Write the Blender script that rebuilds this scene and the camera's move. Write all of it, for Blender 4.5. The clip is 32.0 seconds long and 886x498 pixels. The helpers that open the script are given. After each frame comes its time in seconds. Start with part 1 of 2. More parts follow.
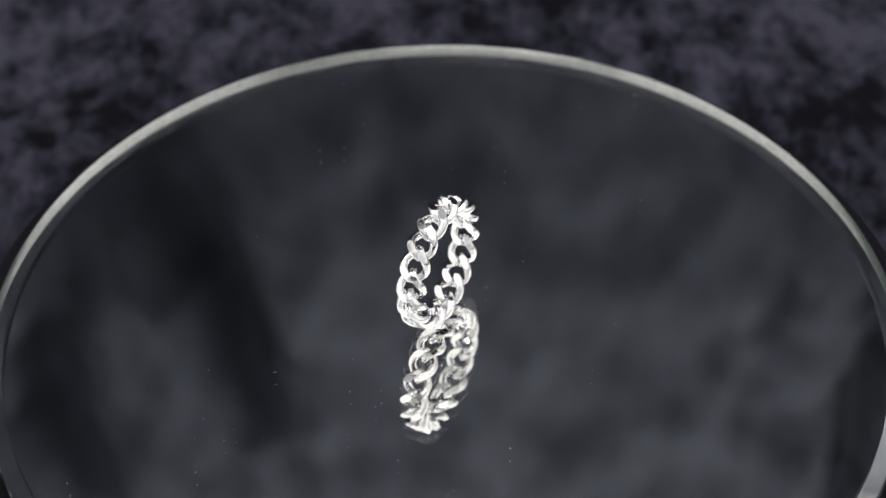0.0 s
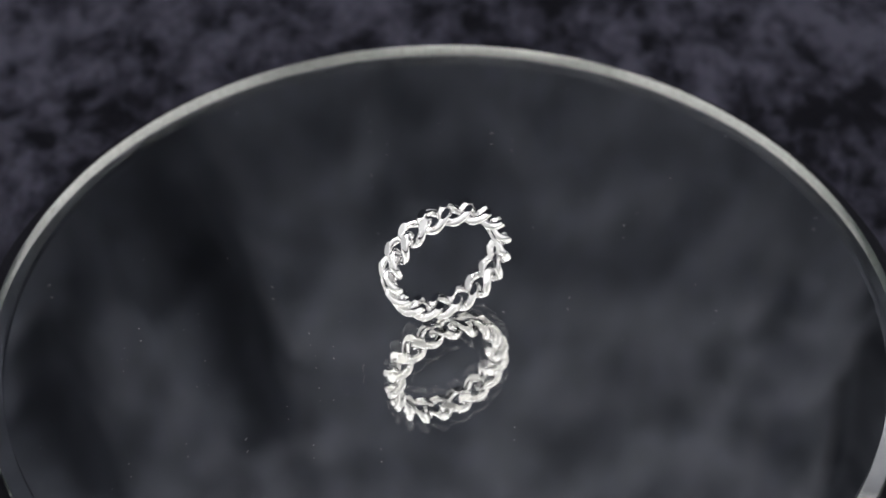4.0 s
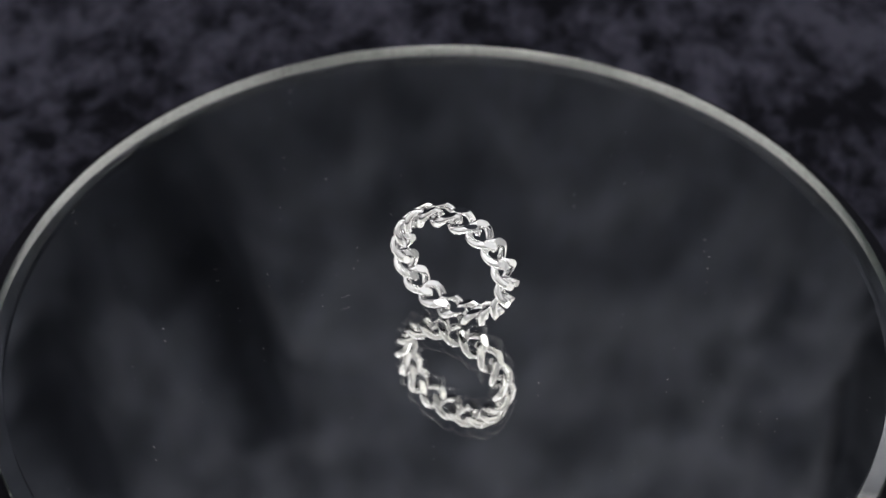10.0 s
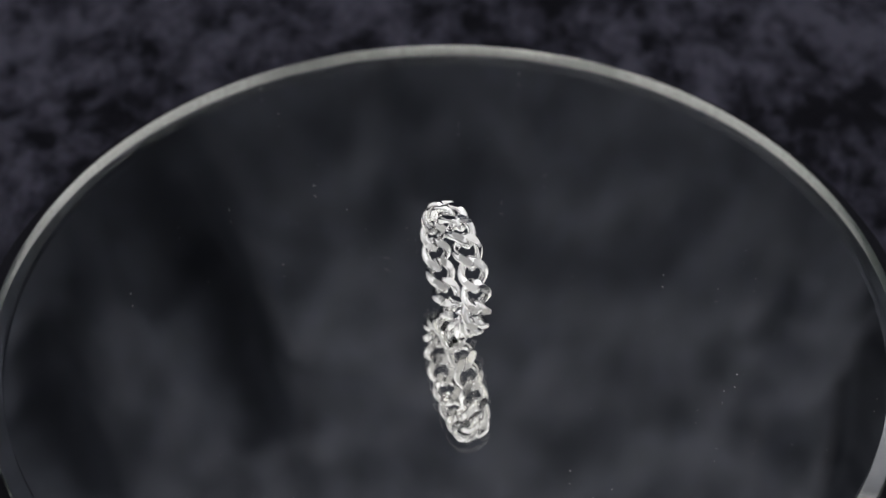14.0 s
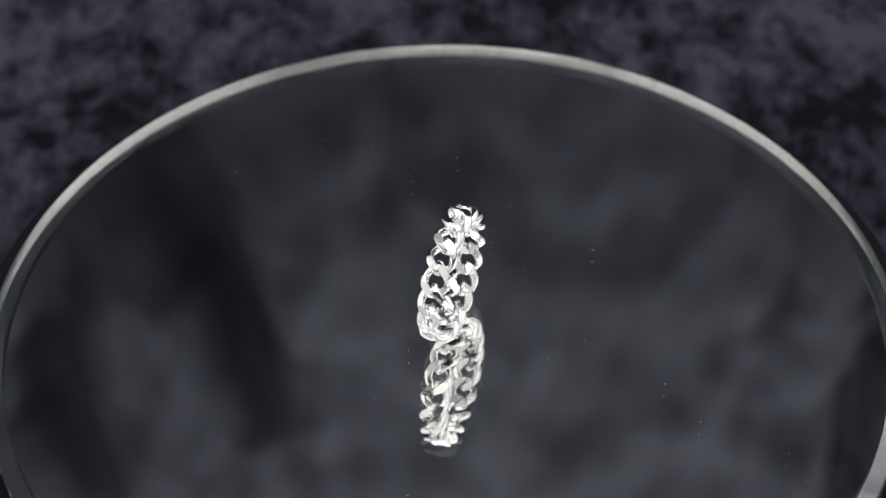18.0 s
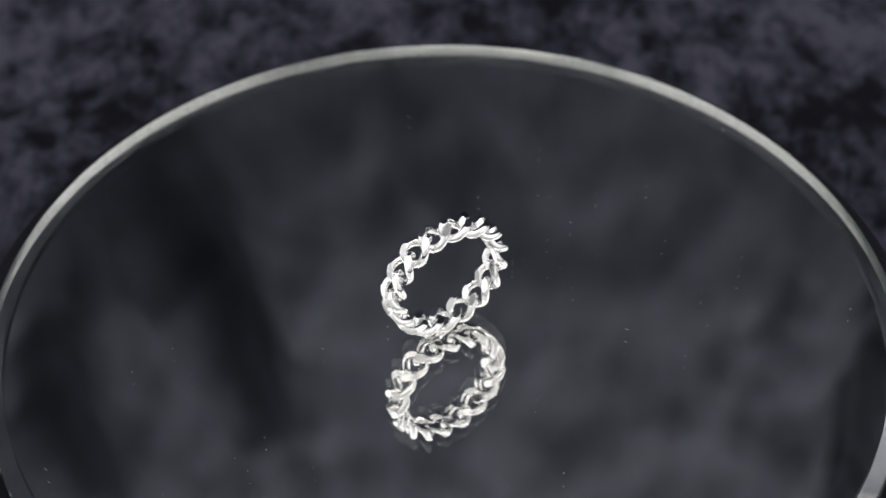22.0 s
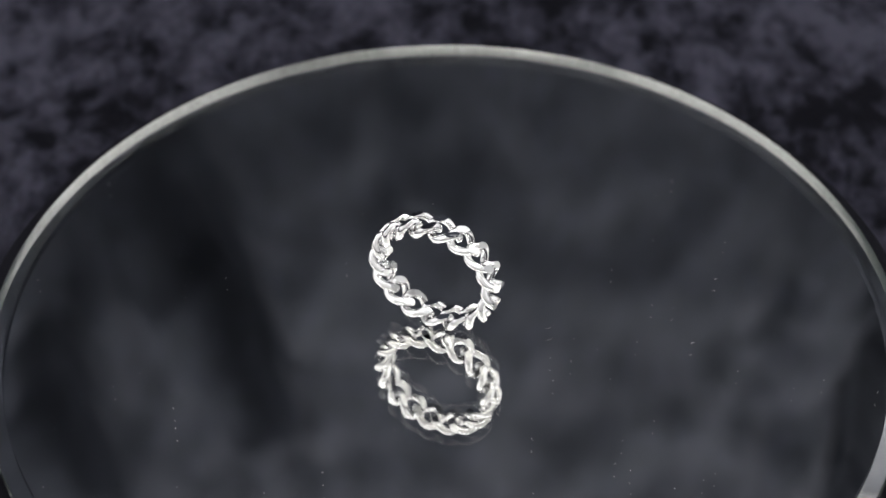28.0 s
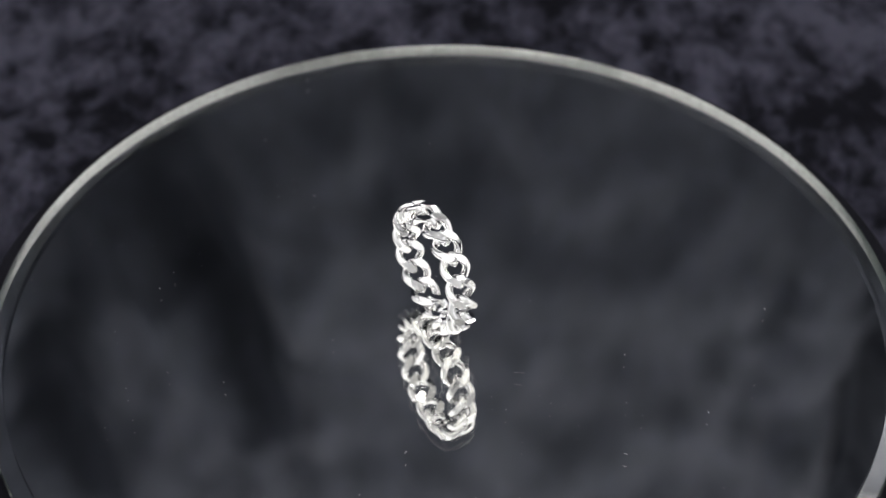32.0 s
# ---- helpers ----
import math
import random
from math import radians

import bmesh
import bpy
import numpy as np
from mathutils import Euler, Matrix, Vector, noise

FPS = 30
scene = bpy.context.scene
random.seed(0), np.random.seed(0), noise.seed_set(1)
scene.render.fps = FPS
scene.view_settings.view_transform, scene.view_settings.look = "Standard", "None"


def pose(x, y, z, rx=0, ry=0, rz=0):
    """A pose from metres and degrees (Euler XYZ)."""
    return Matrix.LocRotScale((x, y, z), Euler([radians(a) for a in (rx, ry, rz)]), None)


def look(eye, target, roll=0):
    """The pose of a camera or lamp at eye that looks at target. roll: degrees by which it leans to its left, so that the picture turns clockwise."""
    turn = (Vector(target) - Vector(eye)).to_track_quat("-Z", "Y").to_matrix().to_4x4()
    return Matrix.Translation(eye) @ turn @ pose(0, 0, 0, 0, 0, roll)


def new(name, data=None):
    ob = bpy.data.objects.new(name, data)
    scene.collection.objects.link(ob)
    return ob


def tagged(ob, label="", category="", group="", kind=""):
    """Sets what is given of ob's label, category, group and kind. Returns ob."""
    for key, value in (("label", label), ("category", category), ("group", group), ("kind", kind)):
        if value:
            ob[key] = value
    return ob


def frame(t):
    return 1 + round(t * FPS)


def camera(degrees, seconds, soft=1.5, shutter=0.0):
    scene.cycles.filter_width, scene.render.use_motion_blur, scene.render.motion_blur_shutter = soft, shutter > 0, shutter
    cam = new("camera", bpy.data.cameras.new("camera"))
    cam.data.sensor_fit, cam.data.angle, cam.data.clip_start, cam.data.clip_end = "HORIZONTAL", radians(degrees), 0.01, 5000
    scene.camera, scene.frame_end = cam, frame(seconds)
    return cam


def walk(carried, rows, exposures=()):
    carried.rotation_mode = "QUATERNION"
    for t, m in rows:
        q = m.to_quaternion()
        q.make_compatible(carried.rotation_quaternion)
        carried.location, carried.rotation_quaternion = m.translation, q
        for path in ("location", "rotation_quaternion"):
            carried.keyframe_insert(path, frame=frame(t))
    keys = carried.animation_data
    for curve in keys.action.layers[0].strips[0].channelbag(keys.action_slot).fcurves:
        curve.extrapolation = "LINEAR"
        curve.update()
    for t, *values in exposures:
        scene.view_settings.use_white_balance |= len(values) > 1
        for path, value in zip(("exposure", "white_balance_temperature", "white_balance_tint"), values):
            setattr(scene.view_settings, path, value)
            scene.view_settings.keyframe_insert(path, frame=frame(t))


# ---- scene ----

SECONDS = 32.0
RATE = -9.568            # degrees a second that the platter turns
MM = 0.001

# ---- camera ----
cam = camera(27.384, SECONDS)
cam.data.dof.use_dof = True
cam.data.dof.focus_distance = 0.264
cam.data.dof.aperture_fstop = 21.0
EYE = pose(-0.00024, -0.19787, 0.19833, 90 - 42.931, 0, 0) @ pose(0, 0, 0, 0, 0, -0.454)
# the clip's camera darkens for some seconds in the middle
walk(cam, [(0.0, EYE), (SECONDS, EYE)], [(0.0, 0.0), (8.6, 0.0), (9.1, -0.12), (9.6, -0.34), (10.2, -0.42), (14.6, -0.44), (16.4, -0.27), (16.9, -0.08), (17.5, 0.0), (SECONDS, 0.0)])

# ---- world and lamps: a white light tent with a softbox on each side and rows of LED bars under its roof ----
world = bpy.data.worlds.new("world")
scene.world = world
world.use_nodes = True
world.node_tree.nodes["Background"].inputs["Color"].default_value = (0.9, 0.95, 1.0, 1)
world.node_tree.nodes["Background"].inputs["Strength"].default_value = 0.05


def panel_lamp(name, eye, target, width, depth, watts, colour=(0.992, 0.98, 0.985)):
    data = bpy.data.lights.new(name, "AREA")
    data.shape, data.size, data.size_y = "RECTANGLE", width, depth
    data.energy, data.color = watts, colour
    ob = new(name, data)
    ob.matrix_world = look(eye, target)
    return ob


panel_lamp("west_softbox_lamp", (-0.64, -0.20, 0.55), (0, -0.20, 0.55), 0.86, 0.86, 1.4)
panel_lamp("east_softbox_lamp", (0.64, -0.20, 0.55), (0, -0.20, 0.55), 0.86, 0.86, 1.4)
panel_lamp("roof_softbox_lamp", (0, 0.10, 1.095), (0, 0.10, 0), 1.20, 0.60, 1.5)
for y, z in ((-0.28, 1.03), (-0.47, 1.02), (-0.67, 0.90)):
    panel_lamp("led_bar_lamp", (-0.14, y, z), (-0.12, y * 0.8, 0), 0.92, 0.032, 1.2)
panel_lamp("led_strip_lamp", (0.16, 0.44, 1.07), (0.16, 0.45, 0), 0.90, 0.06, 9.4)


# ---- materials ----
def material(name):
    m = bpy.data.materials.new(name)
    m.use_nodes = True
    nodes, links = m.node_tree.nodes, m.node_tree.links
    return m, nodes, links, nodes["Principled BSDF"]


def node(nodes, kind, **inputs):
    n = nodes.new(kind)
    for key, value in inputs.items():
        n.inputs[key.replace("_", " ")].default_value = value
    return n


def ramp(nodes, links, fac, stops):
    n = nodes.new("ShaderNodeValToRGB")
    links.new(fac, n.inputs["Fac"])
    while len(n.color_ramp.elements) < len(stops):
        n.color_ramp.elements.new(0.5)
    for e, (at, c) in zip(n.color_ramp.elements, stops):
        e.position, e.color = at, (*c, 1) if len(c) == 3 else (c[0], c[0], c[0], 1)
    return n


def velvet_material(name, stops, scale, stretch, rough=0.70, warped=0.9, grain_mix=0.5, relief=0.6):
    """Crushed velvet: patches where the pile catches or swallows the light, painted into the colour."""
    m, nodes, links, bsdf = material(name)
    coord = nodes.new("ShaderNodeTexCoord")
    place = nodes.new("ShaderNodeMapping")
    place.inputs["Scale"].default_value = stretch
    links.new(coord.outputs["Object"], place.inputs["Vector"])
    warp = node(nodes, "ShaderNodeTexNoise", Scale=scale * 0.8, Detail=2.0)
    links.new(place.outputs["Vector"], warp.inputs["Vector"])
    shift = nodes.new("ShaderNodeVectorMath")
    shift.operation = "MULTIPLY_ADD"
    shift.inputs[1].default_value = (warped / scale,) * 3
    links.new(warp.outputs["Color"], shift.inputs[0])
    links.new(place.outputs["Vector"], shift.inputs[2])
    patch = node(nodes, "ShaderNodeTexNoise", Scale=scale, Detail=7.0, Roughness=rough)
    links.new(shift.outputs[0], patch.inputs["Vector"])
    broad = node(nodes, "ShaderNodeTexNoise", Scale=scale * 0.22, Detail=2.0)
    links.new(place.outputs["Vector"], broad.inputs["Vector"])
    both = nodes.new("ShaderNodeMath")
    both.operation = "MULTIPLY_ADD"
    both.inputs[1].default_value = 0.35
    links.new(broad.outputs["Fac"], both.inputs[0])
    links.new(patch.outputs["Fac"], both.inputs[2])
    # the pile's sheen and dark lay are put into the base colour
    painted_nap = ramp(nodes, links, both.outputs[0], stops)
    grain = node(nodes, "ShaderNodeTexNoise", Scale=2600.0, Detail=2.0)
    links.new(coord.outputs["Object"], grain.inputs["Vector"])
    mix = nodes.new("ShaderNodeMix")
    mix.data_type, mix.blend_type = "RGBA", "MULTIPLY"
    mix.inputs["Factor"].default_value = grain_mix
    links.new(painted_nap.outputs["Color"], mix.inputs["A"])
    links.new(grain.outputs["Color"], mix.inputs["B"])
    links.new(mix.outputs["Result"], bsdf.inputs["Base Color"])
    bsdf.inputs["Roughness"].default_value = 0.85
    bsdf.inputs["Specular IOR Level"].default_value = 0.04
    bump = node(nodes, "ShaderNodeBump", Strength=relief, Distance=0.002)
    links.new(patch.outputs["Fac"], bump.inputs["Height"])
    links.new(bump.outputs["Normal"], bsdf.inputs["Normal"])
    return m


def silver_material():
    """Polished silver with a faint brushed unevenness and small handling marks."""
    m, nodes, links, bsdf = material("polished_silver")
    coord = nodes.new("ShaderNodeTexCoord")
    fine = node(nodes, "ShaderNodeTexNoise", Scale=900.0, Detail=4.0)
    links.new(coord.outputs["Object"], fine.inputs["Vector"])
    rough = ramp(nodes, links, fine.outputs["Fac"], [(0.35, (0.03,)), (0.75, (0.09,))])
    links.new(rough.outputs["Color"], bsdf.inputs["Roughness"])
    tone = ramp(nodes, links, fine.outputs["Fac"], [(0.3, (0.89, 0.885, 0.885)), (0.7, (0.96, 0.955, 0.95))])
    links.new(tone.outputs["Color"], bsdf.inputs["Base Color"])
    bsdf.inputs["Metallic"].default_value = 1.0
    bump = node(nodes, "ShaderNodeBump", Strength=0.2, Distance=0.0001)
    links.new(fine.outputs["Fac"], bump.inputs["Height"])
    links.new(bump.outputs["Normal"], bsdf.inputs["Normal"])
    return m


def glass_material(name, roughness, tint):
    m, nodes, links, bsdf = material(name)
    bsdf.inputs["Base Color"].default_value = (*tint, 1)
    bsdf.inputs["Transmission Weight"].default_value = 1.0
    bsdf.inputs["IOR"].default_value = 1.52
    bsdf.inputs["Roughness"].default_value = roughness
    return m


def ground_edge_material():
    """The matt ground rim of the glass: part clear, part pale green-grey scatter with a speckled grind."""
    m = glass_material("ground_glass_edge", 0.2, (0.86, 0.91, 0.89))
    nodes, links = m.node_tree.nodes, m.node_tree.links
    coord = nodes.new("ShaderNodeTexCoord")
    grind = node(nodes, "ShaderNodeTexNoise", Scale=900.0, Detail=3.0)
    links.new(coord.outputs["Object"], grind.inputs["Vector"])
    tone = ramp(nodes, links, grind.outputs["Fac"], [(0.3, (0.088, 0.106, 0.100)), (0.7, (0.134, 0.156, 0.148))])
    matt = nodes.new("ShaderNodeBsdfTranslucent")
    links.new(tone.outputs["Color"], matt.inputs["Color"])
    mix = nodes.new("ShaderNodeMixShader")
    mix.inputs["Fac"].default_value = 0.65
    links.new(nodes["Principled BSDF"].outputs["BSDF"], mix.inputs[1])
    links.new(matt.outputs["BSDF"], mix.inputs[2])
    links.new(mix.outputs["Shader"], nodes["Material Output"].inputs["Surface"])
    return m


def plain_material(name, colour, roughness, metallic=0.0, scale=400.0, spread=0.15, specular=0.5):
    m, nodes, links, bsdf = material(name)
    coord = nodes.new("ShaderNodeTexCoord")
    n = node(nodes, "ShaderNodeTexNoise", Scale=scale, Detail=4.0)
    links.new(coord.outputs["Object"], n.inputs["Vector"])
    low, high = [tuple(min(1.0, c * k) for c in colour) for k in (1 - spread, 1 + spread)]
    tone = ramp(nodes, links, n.outputs["Fac"], [(0.3, low), (0.7, high)])
    links.new(tone.outputs["Color"], bsdf.inputs["Base Color"])
    bsdf.inputs["Roughness"].default_value = roughness
    bsdf.inputs["Metallic"].default_value = metallic
    bsdf.inputs["Specular IOR Level"].default_value = specular
    bump = node(nodes, "ShaderNodeBump", Strength=0.2, Distance=0.0003)
    links.new(n.outputs["Fac"], bump.inputs["Height"])
    links.new(bump.outputs["Normal"], bsdf.inputs["Normal"])
    return m


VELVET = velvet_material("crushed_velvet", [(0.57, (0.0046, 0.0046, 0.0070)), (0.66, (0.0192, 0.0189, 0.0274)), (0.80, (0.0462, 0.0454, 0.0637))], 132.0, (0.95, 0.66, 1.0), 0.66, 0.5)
CURTAIN = velvet_material("curtain_velvet", [(0.52, (0.0247, 0.0274, 0.0361)), (0.68, (0.0302, 0.0333, 0.0439)), (0.85, (0.0373, 0.0412, 0.0555))], 95.0, (1.0, 1.0, 0.55), relief=0.45)
SILVER = silver_material()
GLASS = glass_material("float_glass", 0.0, (0.996, 0.996, 0.972))
GROUND_EDGE = ground_edge_material()
SILVERING = plain_material("mirror_silvering", (0.985, 0.985, 0.975), 0.0, 1.0, spread=0.0)
for link in list(SILVERING.node_tree.links):
    if link.to_socket.name == "Normal":
        SILVERING.node_tree.links.remove(link)
PLASTIC = plain_material("black_plastic", (0.0060, 0.0060, 0.0080), 0.6, scale=1500.0, specular=0.02)
SIDES = plain_material("side_tent_fabric", (0.77, 0.775, 0.78), 0.9, scale=700.0, spread=0.04)
FABRIC = plain_material("white_tent_fabric", (0.80, 0.80, 0.79), 0.9, scale=700.0, spread=0.04)
GREY = plain_material("grey_board_paint", (0.13, 0.135, 0.15), 0.9, scale=60.0, spread=0.08)
DUST = plain_material("pale_dust", (0.30, 0.30, 0.31), 0.8, scale=3000.0)


# ---- helpers for meshes ----
def finish(name, bm, mat, smooth=None):
    me = bpy.data.meshes.new(name)
    bm.to_mesh(me)
    bm.free()
    if mat:
        me.materials.append(mat)
    if smooth is not None:
        for p in me.polygons:
            p.use_smooth = True
        me.set_sharp_from_angle(angle=radians(smooth))
    return me


def part(name, bm, mat, parent, label="", smooth=None):
    ob = new(name, finish(name, bm, mat, smooth))
    ob.parent = parent
    return tagged(ob, label)


def lathe(profile, steps, closed=False):
    """Turns a profile of (radius, height) about the z axis; a radius of 0 closes to a point."""
    bm = bmesh.new()
    rings = []
    for r, z in profile:
        if r == 0:
            rings.append([bm.verts.new((0, 0, z))])
        else:
            rings.append([bm.verts.new((r * math.cos(2 * math.pi * k / steps), r * math.sin(2 * math.pi * k / steps), z)) for k in range(steps)])
    pairs = list(zip(rings, rings[1:]))
    if closed:
        pairs.append((rings[-1], rings[0]))
    for a, b in pairs:
        for k in range(steps):
            j = (k + 1) % steps
            face = [a[k % len(a)], a[j % len(a)], b[j % len(b)], b[k % len(b)]]
            bm.faces.new([v for i, v in enumerate(face) if v not in face[:i]])
    bmesh.ops.recalc_face_normals(bm, faces=bm.faces)
    return bm


# ---- the setting: tent walls and the velvet sheet ----
def slab(name, centre, size, mat, label):
    bm = bmesh.new()
    bmesh.ops.create_cube(bm, size=1.0, matrix=Matrix.Translation(centre) @ Matrix.Diagonal((*size, 1)))
    return tagged(new(name, finish(name, bm, mat)), label, "wall", kind="structure")


slab("wall_west", (-0.66, 0.04, 0.50), (0.01, 1.52, 1.2), SIDES, "white fabric side wall of the light tent")
slab("wall_east", (0.66, 0.04, 0.50), (0.01, 1.52, 1.2), SIDES, "white fabric side wall of the light tent")
slab("wall_south", (0, -0.72, 0.50), (1.31, 0.01, 1.2), FABRIC, "white fabric front flap of the light tent")
slab("wall_north", (0, 0.80, 0.50), (1.31, 0.01, 1.2), FABRIC, "white fabric back wall of the light tent")
# added board: keeps the mirror's margin from reflecting the bright back wall
board = slab("added_grey_board", (0, 0.775, 0.490), (1.28, 0.012, 1.12), GREY, "dark grey board added behind the velvet curtain to dim the mirror's margin")
tagged(board, category="board")
slab("ceiling", (0, 0.04, 1.105), (1.33, 1.54, 0.01), FABRIC, "white fabric roof of the light tent")
slab("floor", (0, 0.04, -0.075), (1.33, 1.54, 0.01), FABRIC, "white fabric floor under the velvet")

CLOTH_Z = -0.036
# each fold: rows of height, place across, half width and depth
DEEP_FOLD = [(0.30, -0.170, 0.036, 0.070), (0.445, -0.156, 0.038, 0.074), (0.49, -0.147, 0.034, 0.076), (0.53, -0.135, 0.028, 0.074), (0.58, -0.124, 0.024, 0.054), (0.62, -0.113, 0.021, 0.034), (0.66, -0.102, 0.017, 0.012), (1.1, -0.06, 0.012, 0.0)]
WEST_FOLD = [(0.30, -0.260, 0.060, 0.055), (0.45, -0.238, 0.050, 0.050), (0.51, -0.226, 0.034, 0.040), (0.56, -0.240, 0.022, 0.044), (0.60, -0.243, 0.026, 0.060), (0.64, -0.240, 0.026, 0.054), (0.68, -0.226, 0.020, 0.028), (0.71, -0.222, 0.018, 0.006), (1.1, -0.20, 0.015, 0.0)]
EAST_FOLD = [(0.30, 0.270, 0.040, 0.035), (0.50, 0.272, 0.018, 0.034), (0.64, 0.268, 0.018, 0.066), (0.73, 0.264, 0.021, 0.078), (1.1, 0.25, 0.03, 0.03)]
SLACK_FOLD = [(0.30, 0.200, 0.016, 0.008), (0.54, 0.197, 0.014, 0.015), (0.62, 0.205, 0.016, 0.003), (1.1, 0.20, 0.016, 0.0)]
MIDDLE_FOLD = [(0.30, -0.030, 0.012, 0.010), (0.40, -0.024, 0.014, 0.010), (0.50, -0.020, 0.016, 0.005), (1.1, -0.01, 0.02, 0.003)]
FAR_FOLD = [(0.30, -0.45, 0.04, 0.05), (1.1, -0.36, 0.04, 0.05)]
FOLDS = [DEEP_FOLD, WEST_FOLD, EAST_FOLD, SLACK_FOLD, MIDDLE_FOLD, FAR_FOLD]


def sheet(name, point, columns, rows, mat, label, category):
    """A sheet of cloth from a function of two numbers from 0 to 1."""
    grid = [point(i / columns, j / rows) for j in range(rows + 1) for i in range(columns + 1)]
    n = columns + 1
    faces = [(j * n + i, j * n + i + 1, (j + 1) * n + i + 1, (j + 1) * n + i) for j in range(rows) for i in range(columns)]
    me = bpy.data.meshes.new(name)
    me.from_pydata(grid, [], faces)
    me.materials.append(mat)
    for p in me.polygons:
        p.use_smooth = True
    ob = new(name, me)
    thick = ob.modifiers.new("thickness", "SOLIDIFY")
    thick.thickness, thick.offset = 0.0015, -1
    return tagged(ob, label, category, kind="structure")


def table_cloth(u, v):
    x, y = -0.64 + 1.28 * u, -0.70 + 1.48 * v
    p = Vector((x, y, 0))
    flat = 1 - math.exp(-max(0.0, math.hypot(x, y) - 0.062) ** 2 / 0.0006)
    lift = 0.0022 * noise.noise(p * 55) + 0.003 * noise.noise(p * 21) + 0.0008 * noise.noise(p * 140)
    return (x, y, CLOTH_Z + flat * lift)


def curtain(u, v):
    z = CLOTH_Z + 0.012 + 0.885 * v
    edge = float(np.interp(z, (0.56, 0.66), (0.38, 0.296)))
    x = -0.62 + (edge + 0.62) * u
    back = 0.0
    for k, rows in enumerate(FOLDS):
        heights = [row[0] for row in rows]
        at, wide, deep = [float(np.interp(z, heights, [row[c] for row in rows])) for c in (1, 2, 3)]
        d = (x - at - 0.012 * noise.noise(Vector((k * 3.7, z * 11, 3))) - 0.006 * noise.noise(Vector((x * 9, z * 34, k * 2.3)))) / (wide * 0.95)
        back += 0.9 * deep * math.exp(-abs(d) ** 2.3)
    back += 0.010 * noise.noise(Vector((x * 12, z * 5, 7))) + 0.005 * noise.noise(Vector((x * 40, z * 18, 2)))
    back -= 0.07 * max(0.0, z - 0.63)
    back -= 0.010 * math.exp(-((z - 0.50) / 0.10) ** 2)
    return (x, 0.55 + back, z)


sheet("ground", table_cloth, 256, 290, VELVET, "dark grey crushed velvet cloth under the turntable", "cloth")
sheet("backdrop", curtain, 300, 220, CURTAIN, "dark grey velvet curtain hanging in loose folds", "curtain")

# ---- the turntable ----
GLASS_R, MARGIN_R, GLASS_T, PLATTER_R = 70 * MM, 67.4 * MM, 2.45 * MM, 73.5 * MM

FALL = 2.4               # degrees by which the glass falls away outside MARGIN_R


def mirror_turntable():
    """A small display turntable; its platter, with the mirror on it, turns on the housing."""
    table = tagged(new("turntable"), "black display turntable topped with a round glass mirror", "turntable")
    part("housing", lathe([(0, -35.6 * MM), (60 * MM, -35.6 * MM), (61 * MM, -34 * MM), (61 * MM, -13 * MM), (59 * MM, -11 * MM), (0, -11 * MM)], 96), PLASTIC, table, smooth=40)
    part("spindle", lathe([(0, -11 * MM), (16 * MM, -11 * MM), (16 * MM, -8 * MM), (0, -8 * MM)], 48), PLASTIC, table, smooth=40)
    worn = 0.06 * MM
    drop = math.tan(radians(FALL)) * (GLASS_R - worn - MARGIN_R)
    under = -GLASS_T - drop - 0.05 * MM
    turning = part("platter", lathe([(0, -8 * MM), (PLATTER_R - 1.1 * MM, -8 * MM), (PLATTER_R, -7 * MM), (PLATTER_R, under - 0.5 * MM), (PLATTER_R - 0.4 * MM, under), (0, under)], 256), PLASTIC, table, "black plastic platter", smooth=40)
    part("mirror_glass", lathe([(0, 0), (MARGIN_R, 0), (GLASS_R - worn, -drop)], 360), GLASS, turning, "clear glass with a margin that falls away slightly", smooth=1.5)
    part("mirror_edge", lathe([(GLASS_R - worn, -drop), (GLASS_R, -drop - worn), (GLASS_R, -GLASS_T - drop)], 360), GROUND_EDGE, turning, "pale green ground glass edge", smooth=20)
    part("silvering", lathe([(0, -GLASS_T), (MARGIN_R, -GLASS_T), (GLASS_R, -GLASS_T - drop)], 360), SILVERING, turning, "silver mirror coating", smooth=1.5)
    return turning


platter = mirror_turntable()

# ---- the ring: a closed curb chain ----
LINKS = 17
HALF_WIDE, HALF_HIGH = 9.11 * MM, 9.09 * MM      # the soft chain sags to a faint oval
WIRE, HALF_W, LINK_L, TWIST, CUT = 0.61 * MM, 1.74 * MM, 4.53 * MM, 62.0, 1.17 * MM


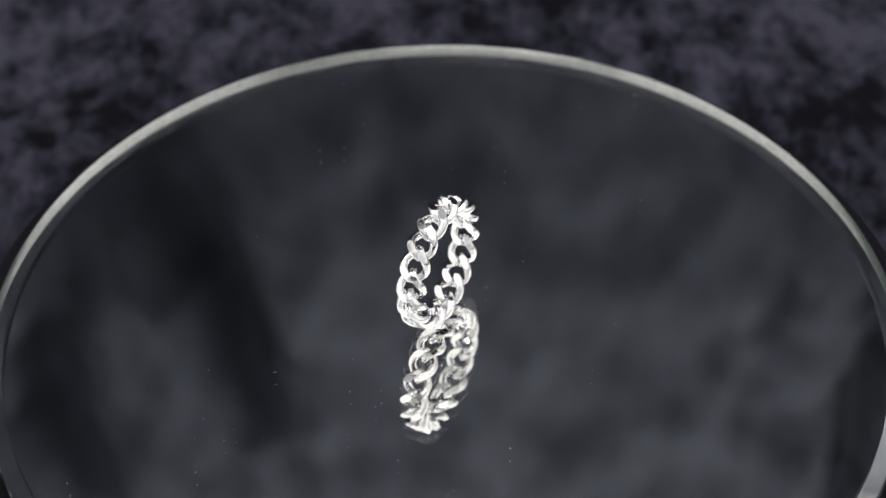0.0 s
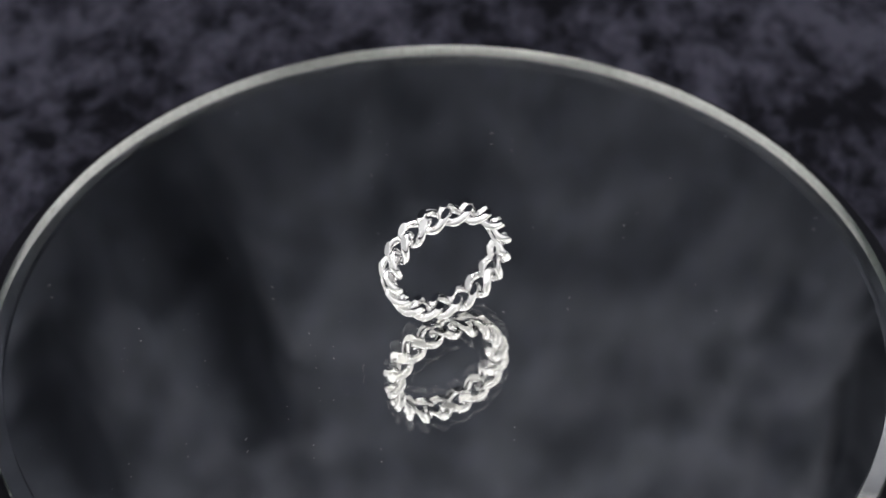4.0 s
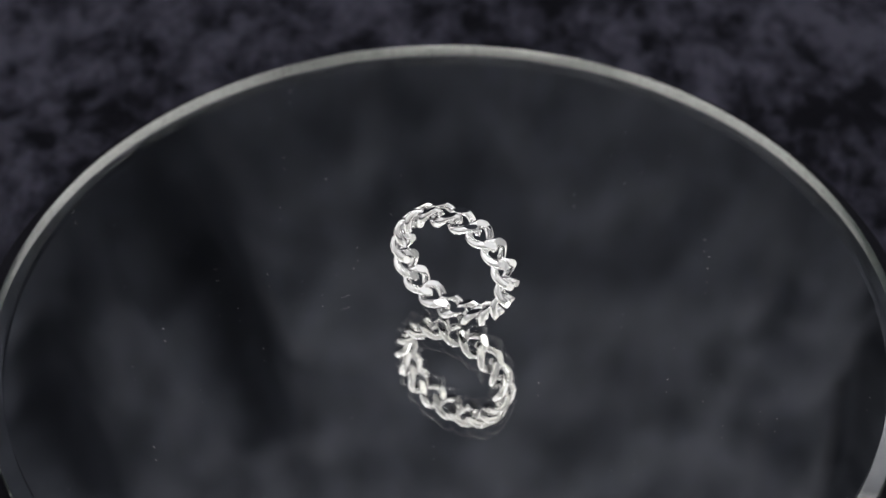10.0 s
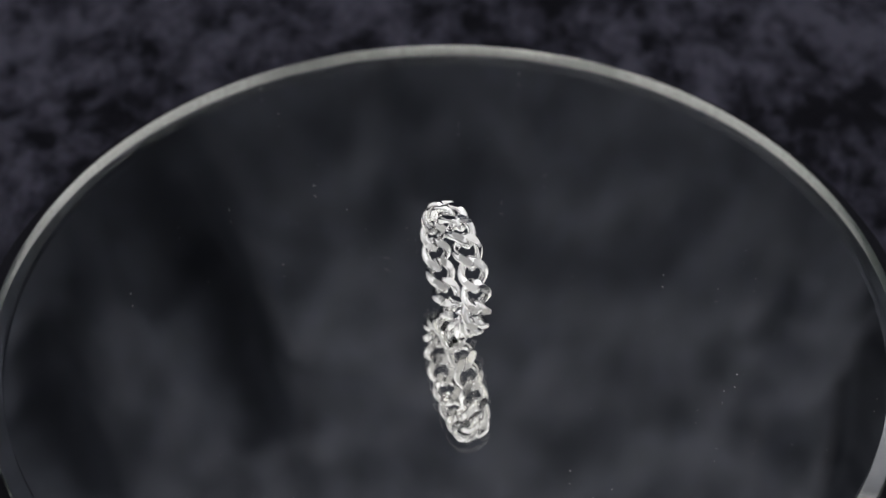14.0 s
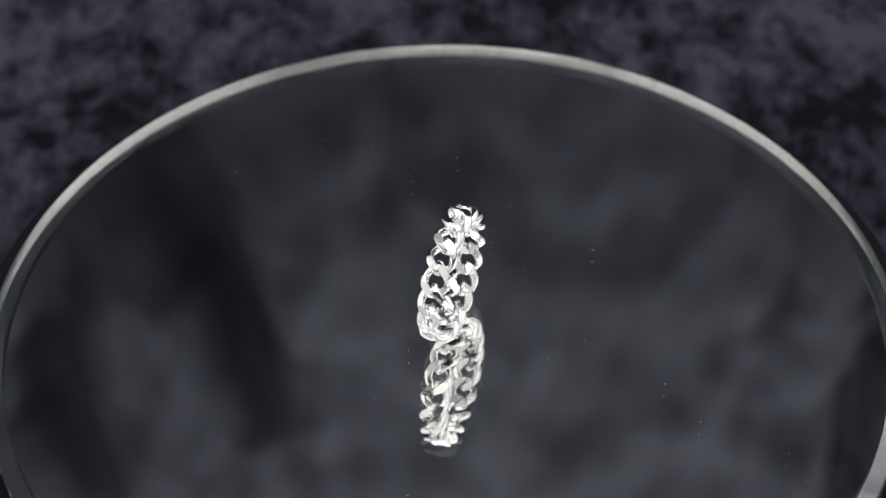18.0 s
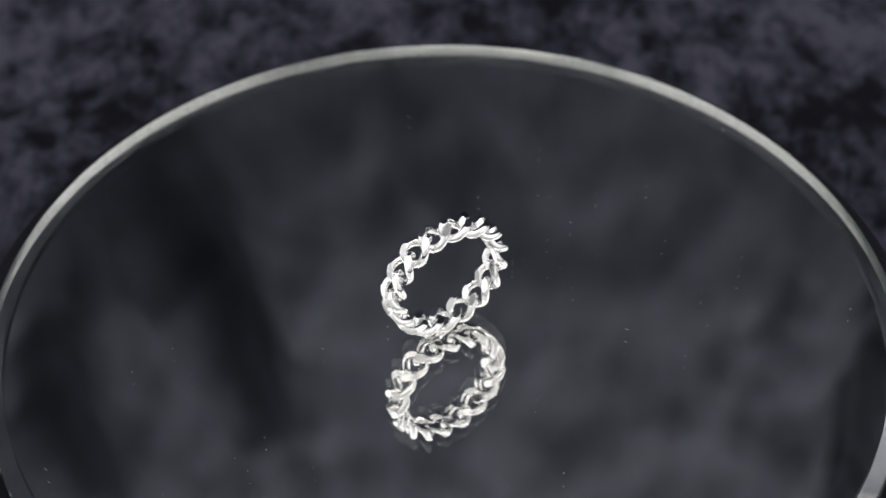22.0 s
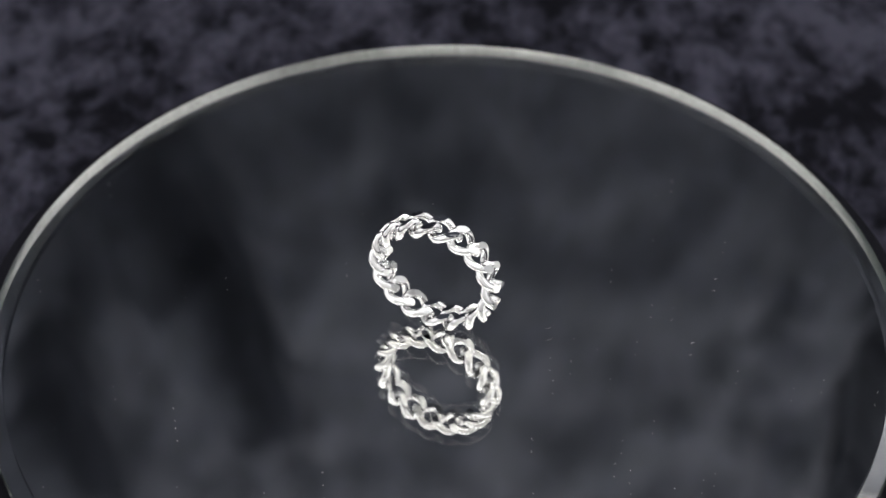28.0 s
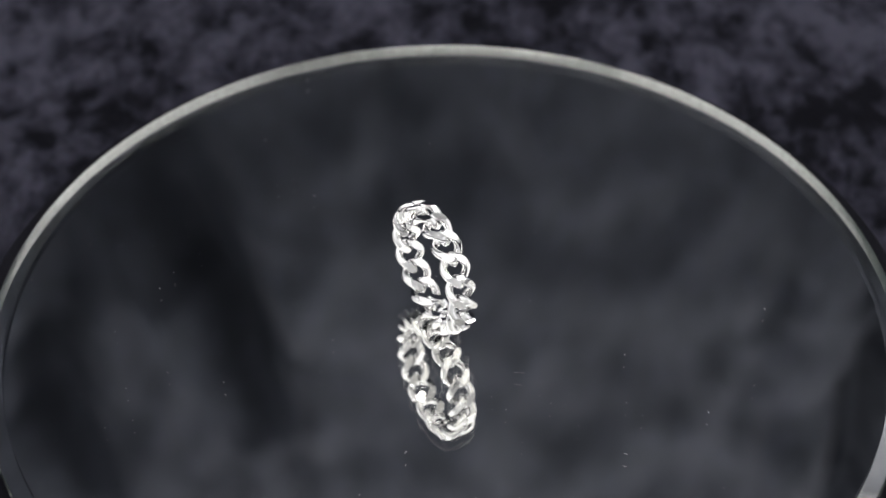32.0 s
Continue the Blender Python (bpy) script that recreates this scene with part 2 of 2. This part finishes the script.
def curb_link(seed):
    """One twisted oval link of round wire, ground flat inside and outside."""
    rng = random.Random(seed)
    steps, round_steps = 56, 18

    def centre(s):
        y = LINK_L / 2 * math.cos(s)
        a = radians(TWIST) * 2 * y / LINK_L
        w = HALF_W * math.sin(s)
        w *= 1 + 0.10 * math.sin(s) ** 2 * (1 - abs(math.sin(s)))
        return Vector((w * math.cos(a), y, w * math.sin(a)))

    bm = bmesh.new()
    rings = []
    for k in range(steps):
        s = 2 * math.pi * k / steps
        c, ahead = centre(s), (centre(s + 0.01) - centre(s - 0.01)).normalized()
        side = ahead.cross(Vector((-c.x, -c.y * 0.6, -c.z))).normalized()
        up = side.cross(ahead)
        rings.append([bm.verts.new(c + WIRE * (math.cos(2 * math.pi * j / round_steps) * side + math.sin(2 * math.pi * j / round_steps) * up)) for j in range(round_steps)])
    for a, b in zip(rings, rings[1:] + rings[:1]):
        for j in range(round_steps):
            i = (j + 1) % round_steps
            bm.faces.new((a[j], a[i], b[i], b[j]))
    bmesh.ops.recalc_face_normals(bm, faces=bm.faces)
    # the facets: a slightly crowned pair outside and a pair inside
    for sign in (1, -1):
        for half in (1, -1):
            crown = radians(2.0 + rng.uniform(-1.2, 1.2))
            roll = radians(rng.uniform(-1.3, 1.3))
            normal = Vector((half * math.sin(crown), math.sin(roll), sign * math.cos(crown))).normalized()
            at = Vector((half * 0.75 * MM, 0, sign * (CUT + rng.uniform(-0.04, 0.04) * MM)))
            cut = bmesh.ops.bisect_plane(bm, geom=bm.verts[:] + bm.edges[:] + bm.faces[:], plane_co=at, plane_no=normal, clear_outer=True, dist=1e-8)
            rim = [e for e in cut["geom_cut"] if isinstance(e, bmesh.types.BMEdge) and e.is_boundary]
            bmesh.ops.holes_fill(bm, edges=rim, sides=0)
    # the polished, slightly rounded edges of the facets
    sharp = [e for e in bm.edges if len(e.link_faces) == 2 and max(len(f.verts) for f in e.link_faces) > 8 and e.calc_face_angle() > radians(18)]
    bmesh.ops.bevel(bm, geom=sharp, offset=0.045 * MM, segments=2, affect="EDGES", clamp_overlap=True)
    return finish("link", bm, SILVER, smooth=28)


def chain_ring():
    ring = tagged(new("chain_ring"), "polished silver curb chain ring standing upright on the mirror", "ring")
    kinds = [curb_link(k) for k in range(6)]
    fine = 1700
    curve = [(HALF_WIDE * math.cos(2 * math.pi * i / fine), HALF_HIGH * math.sin(2 * math.pi * i / fine)) for i in range(fine + 1)]
    run = [0.0]
    for (y0, z0), (y1, z1) in zip(curve, curve[1:]):
        run.append(run[-1] + math.hypot(y1 - y0, z1 - z0))
    low = 1.0
    for k in range(LINKS):
        want = ((k + RING_PHASE) / LINKS % 1.0) * run[-1]
        i = int(np.searchsorted(run, want)) % fine
        y, z = curve[i]
        ob = new("link", kinds[(k * 5) % 6])
        ob.parent = ring
        place = Matrix.Translation((0, y, z)) @ pose(0, 0, 0, math.degrees(math.atan2(z / HALF_HIGH ** 2, y / HALF_WIDE ** 2)) - 90, 0, 0)
        ob.matrix_local = place
        turned = pose(0, 0, 0, 0, LEAN, 0) @ place
        low = min(low, min((turned @ v.co).z for v in ob.data.vertices))
    return ring, -low


RING_PHASE, LEAN = 0.769, 1.11
ring, ring_height = chain_ring()

# ---- dust on the glass ----
SPECKS = [(16.5, 59.2), (18.1, 85.1), (21.2, 87.6), (38.2, 63.6), (40.5, 64.8), (35.9, 69.6), (43.7, 60.9), (37.2, 79.1), (27.8, 86.2), (60.2, 63.1), (39.2, 82.6), (23.8, 103.3), (29.6, 103.5), (19.9, 107.7), (35.3, 117.3), (48.9, 72.5), (32.1, 118.7), (39.2, 144.9), (24.8, 178.8), (48.0, 134.9), (19.7, 257.1), (41.4, 219.8), (41.8, 246.3), (39.8, 254.8), (47.2, 305.8), (41.7, 312.6), (51.3, 310.8)]
MORE_SPECKS = [(54.1, 311.4), (56.2, 312.8), (32.1, 338.8), (34.5, 341.8), (43.0, 348.3), (50.5, 336.2), (21.9, 4.7), (60.9, 314.0), (65.7, 325.2), (41.3, 280.5), (46.1, 273.1), (48.2, 250.8), (66.0, 271.7), (26.4, 208.6), (49.5, 350.0), (50.1, 357.5), (61.9, 10.7), (56.4, 349.2), (27.3, 302.9), (17.8, 348.6), (54.2, 357.2), (53.7, 98.0), (63.7, 89.1), (49.5, 75.0), (40.2, 53.9), (37.1, 43.9), (45.2, 99.4)]
NEAR_SPECKS = [(35.4, 295.2), (52.7, 278.5), (41.5, 284.8), (52.2, 287.8), (50.1, 278.9), (67.7, 280.3), (64.7, 286.9), (56.6, 293.3), (57.8, 100.8), (51.8, 111.6)]
BRIGHT = [(21.0, 74.4), (47.0, 67.8), (62.6, 58.3), (43.2, 125.4), (28.3, 135.9), (49.3, 154.4), (9.1, 251.4), (35.6, 280.4), (44.0, 319.7), (45.2, 324.5), (35.5, 355.3)]
FIBRES = [(27.9, 51.0, 38), (37.9, 105.6, 136), (64.3, 265.2, 23), (65.7, 100.3, 10), (16.2, 105.7, 146, 0.85, 0.010)]


def dust():
    """Small pale grains lying on the glass."""
    rng = random.Random(4)
    bm = bmesh.new()

    def grain(r, a, size, long=1.0, turn=0.0):
        m = pose(r * MM * math.cos(radians(a)), r * MM * math.sin(radians(a)), 0.45 * size, 0, 0, turn) @ Matrix.Diagonal((size * long, size, size * 0.9, 1))
        made = bmesh.ops.create_icosphere(bm, subdivisions=1, radius=0.5, matrix=m)
        for v in made["verts"]:
            v.co += Vector((rng.uniform(-1, 1), rng.uniform(-1, 1), rng.uniform(0, 1))) * size * 0.12

    for r, a in SPECKS + MORE_SPECKS + NEAR_SPECKS:
        grain(r, a, rng.uniform(0.07, 0.11) * MM, rng.uniform(1, 1.8), rng.uniform(0, 180))
    for r, a in BRIGHT:
        for _ in range(3):
            grain(r + rng.uniform(-0.12, 0.12), a + rng.uniform(-0.2, 0.2), rng.uniform(0.08, 0.13) * MM, rng.uniform(1, 1.6), rng.uniform(0, 180))
    for _ in range(36):
        grain(68 * math.sqrt(rng.random()), rng.uniform(0, 360), rng.uniform(0.03, 0.045) * MM, rng.uniform(1, 2), rng.uniform(0, 180))
    return tagged(new("dust_specks", finish("dust_specks", bm, DUST)), "pale dust specks scattered on the mirror", "dust", kind="stuff")


specks = dust()


def lint_fibre(r, a, turn, half=0.32, thin=0.030):
    """A short bent hair of lint: a thin tapering tube, its origin on the platter's axis."""
    bm = bmesh.new()
    at = Vector((r * MM * math.cos(radians(a)), r * MM * math.sin(radians(a)), 0))
    along, across = Vector((math.cos(radians(turn)), math.sin(radians(turn)), 0)), Vector((-math.sin(radians(turn)), math.cos(radians(turn)), 0))
    rings = []
    for k in range(9):
        u = (k - 4) / 4
        thick = thin * MM * (1 - 0.6 * u * u)
        c = at + along * half * MM * u + across * 0.10 * MM * u * u + Vector((0, 0, (thin + 0.001) * MM))
        rings.append([bm.verts.new(c + thick * (math.cos(j * math.pi / 3) * across + math.sin(j * math.pi / 3) * Vector((0, 0, 1)))) for j in range(6)])
    for p, q in zip(rings, rings[1:]):
        for j in range(6):
            bm.faces.new((p[j], p[(j + 1) % 6], q[(j + 1) % 6], q[j]))
    bm.faces.new(rings[0][::-1])
    bm.faces.new(rings[-1])
    bmesh.ops.recalc_face_normals(bm, faces=bm.faces)
    return tagged(new("lint_fibre", finish("lint_fibre", bm, DUST, 40)), "short pale lint fibre lying on the mirror", "fibre", group="lint on the mirror")


fibres = [lint_fibre(*f) for f in FIBRES]


# ---- the turning ----
def motions():
    times = [SECONDS * k / 32 for k in range(33)]
    turned = [(t, pose(0, 0, 0, 0, 0, RATE * (t - 16))) for t in times]
    walk(platter, turned)
    for thing in (specks, *fibres):
        walk(thing, turned)
    stand = pose(1.393 * MM, -0.799 * MM, ring_height, 0, 0, 0.234) @ pose(0, 0, 0, 0, LEAN, 0)
    walk(ring, [(t, m @ stand) for t, m in turned])


motions()
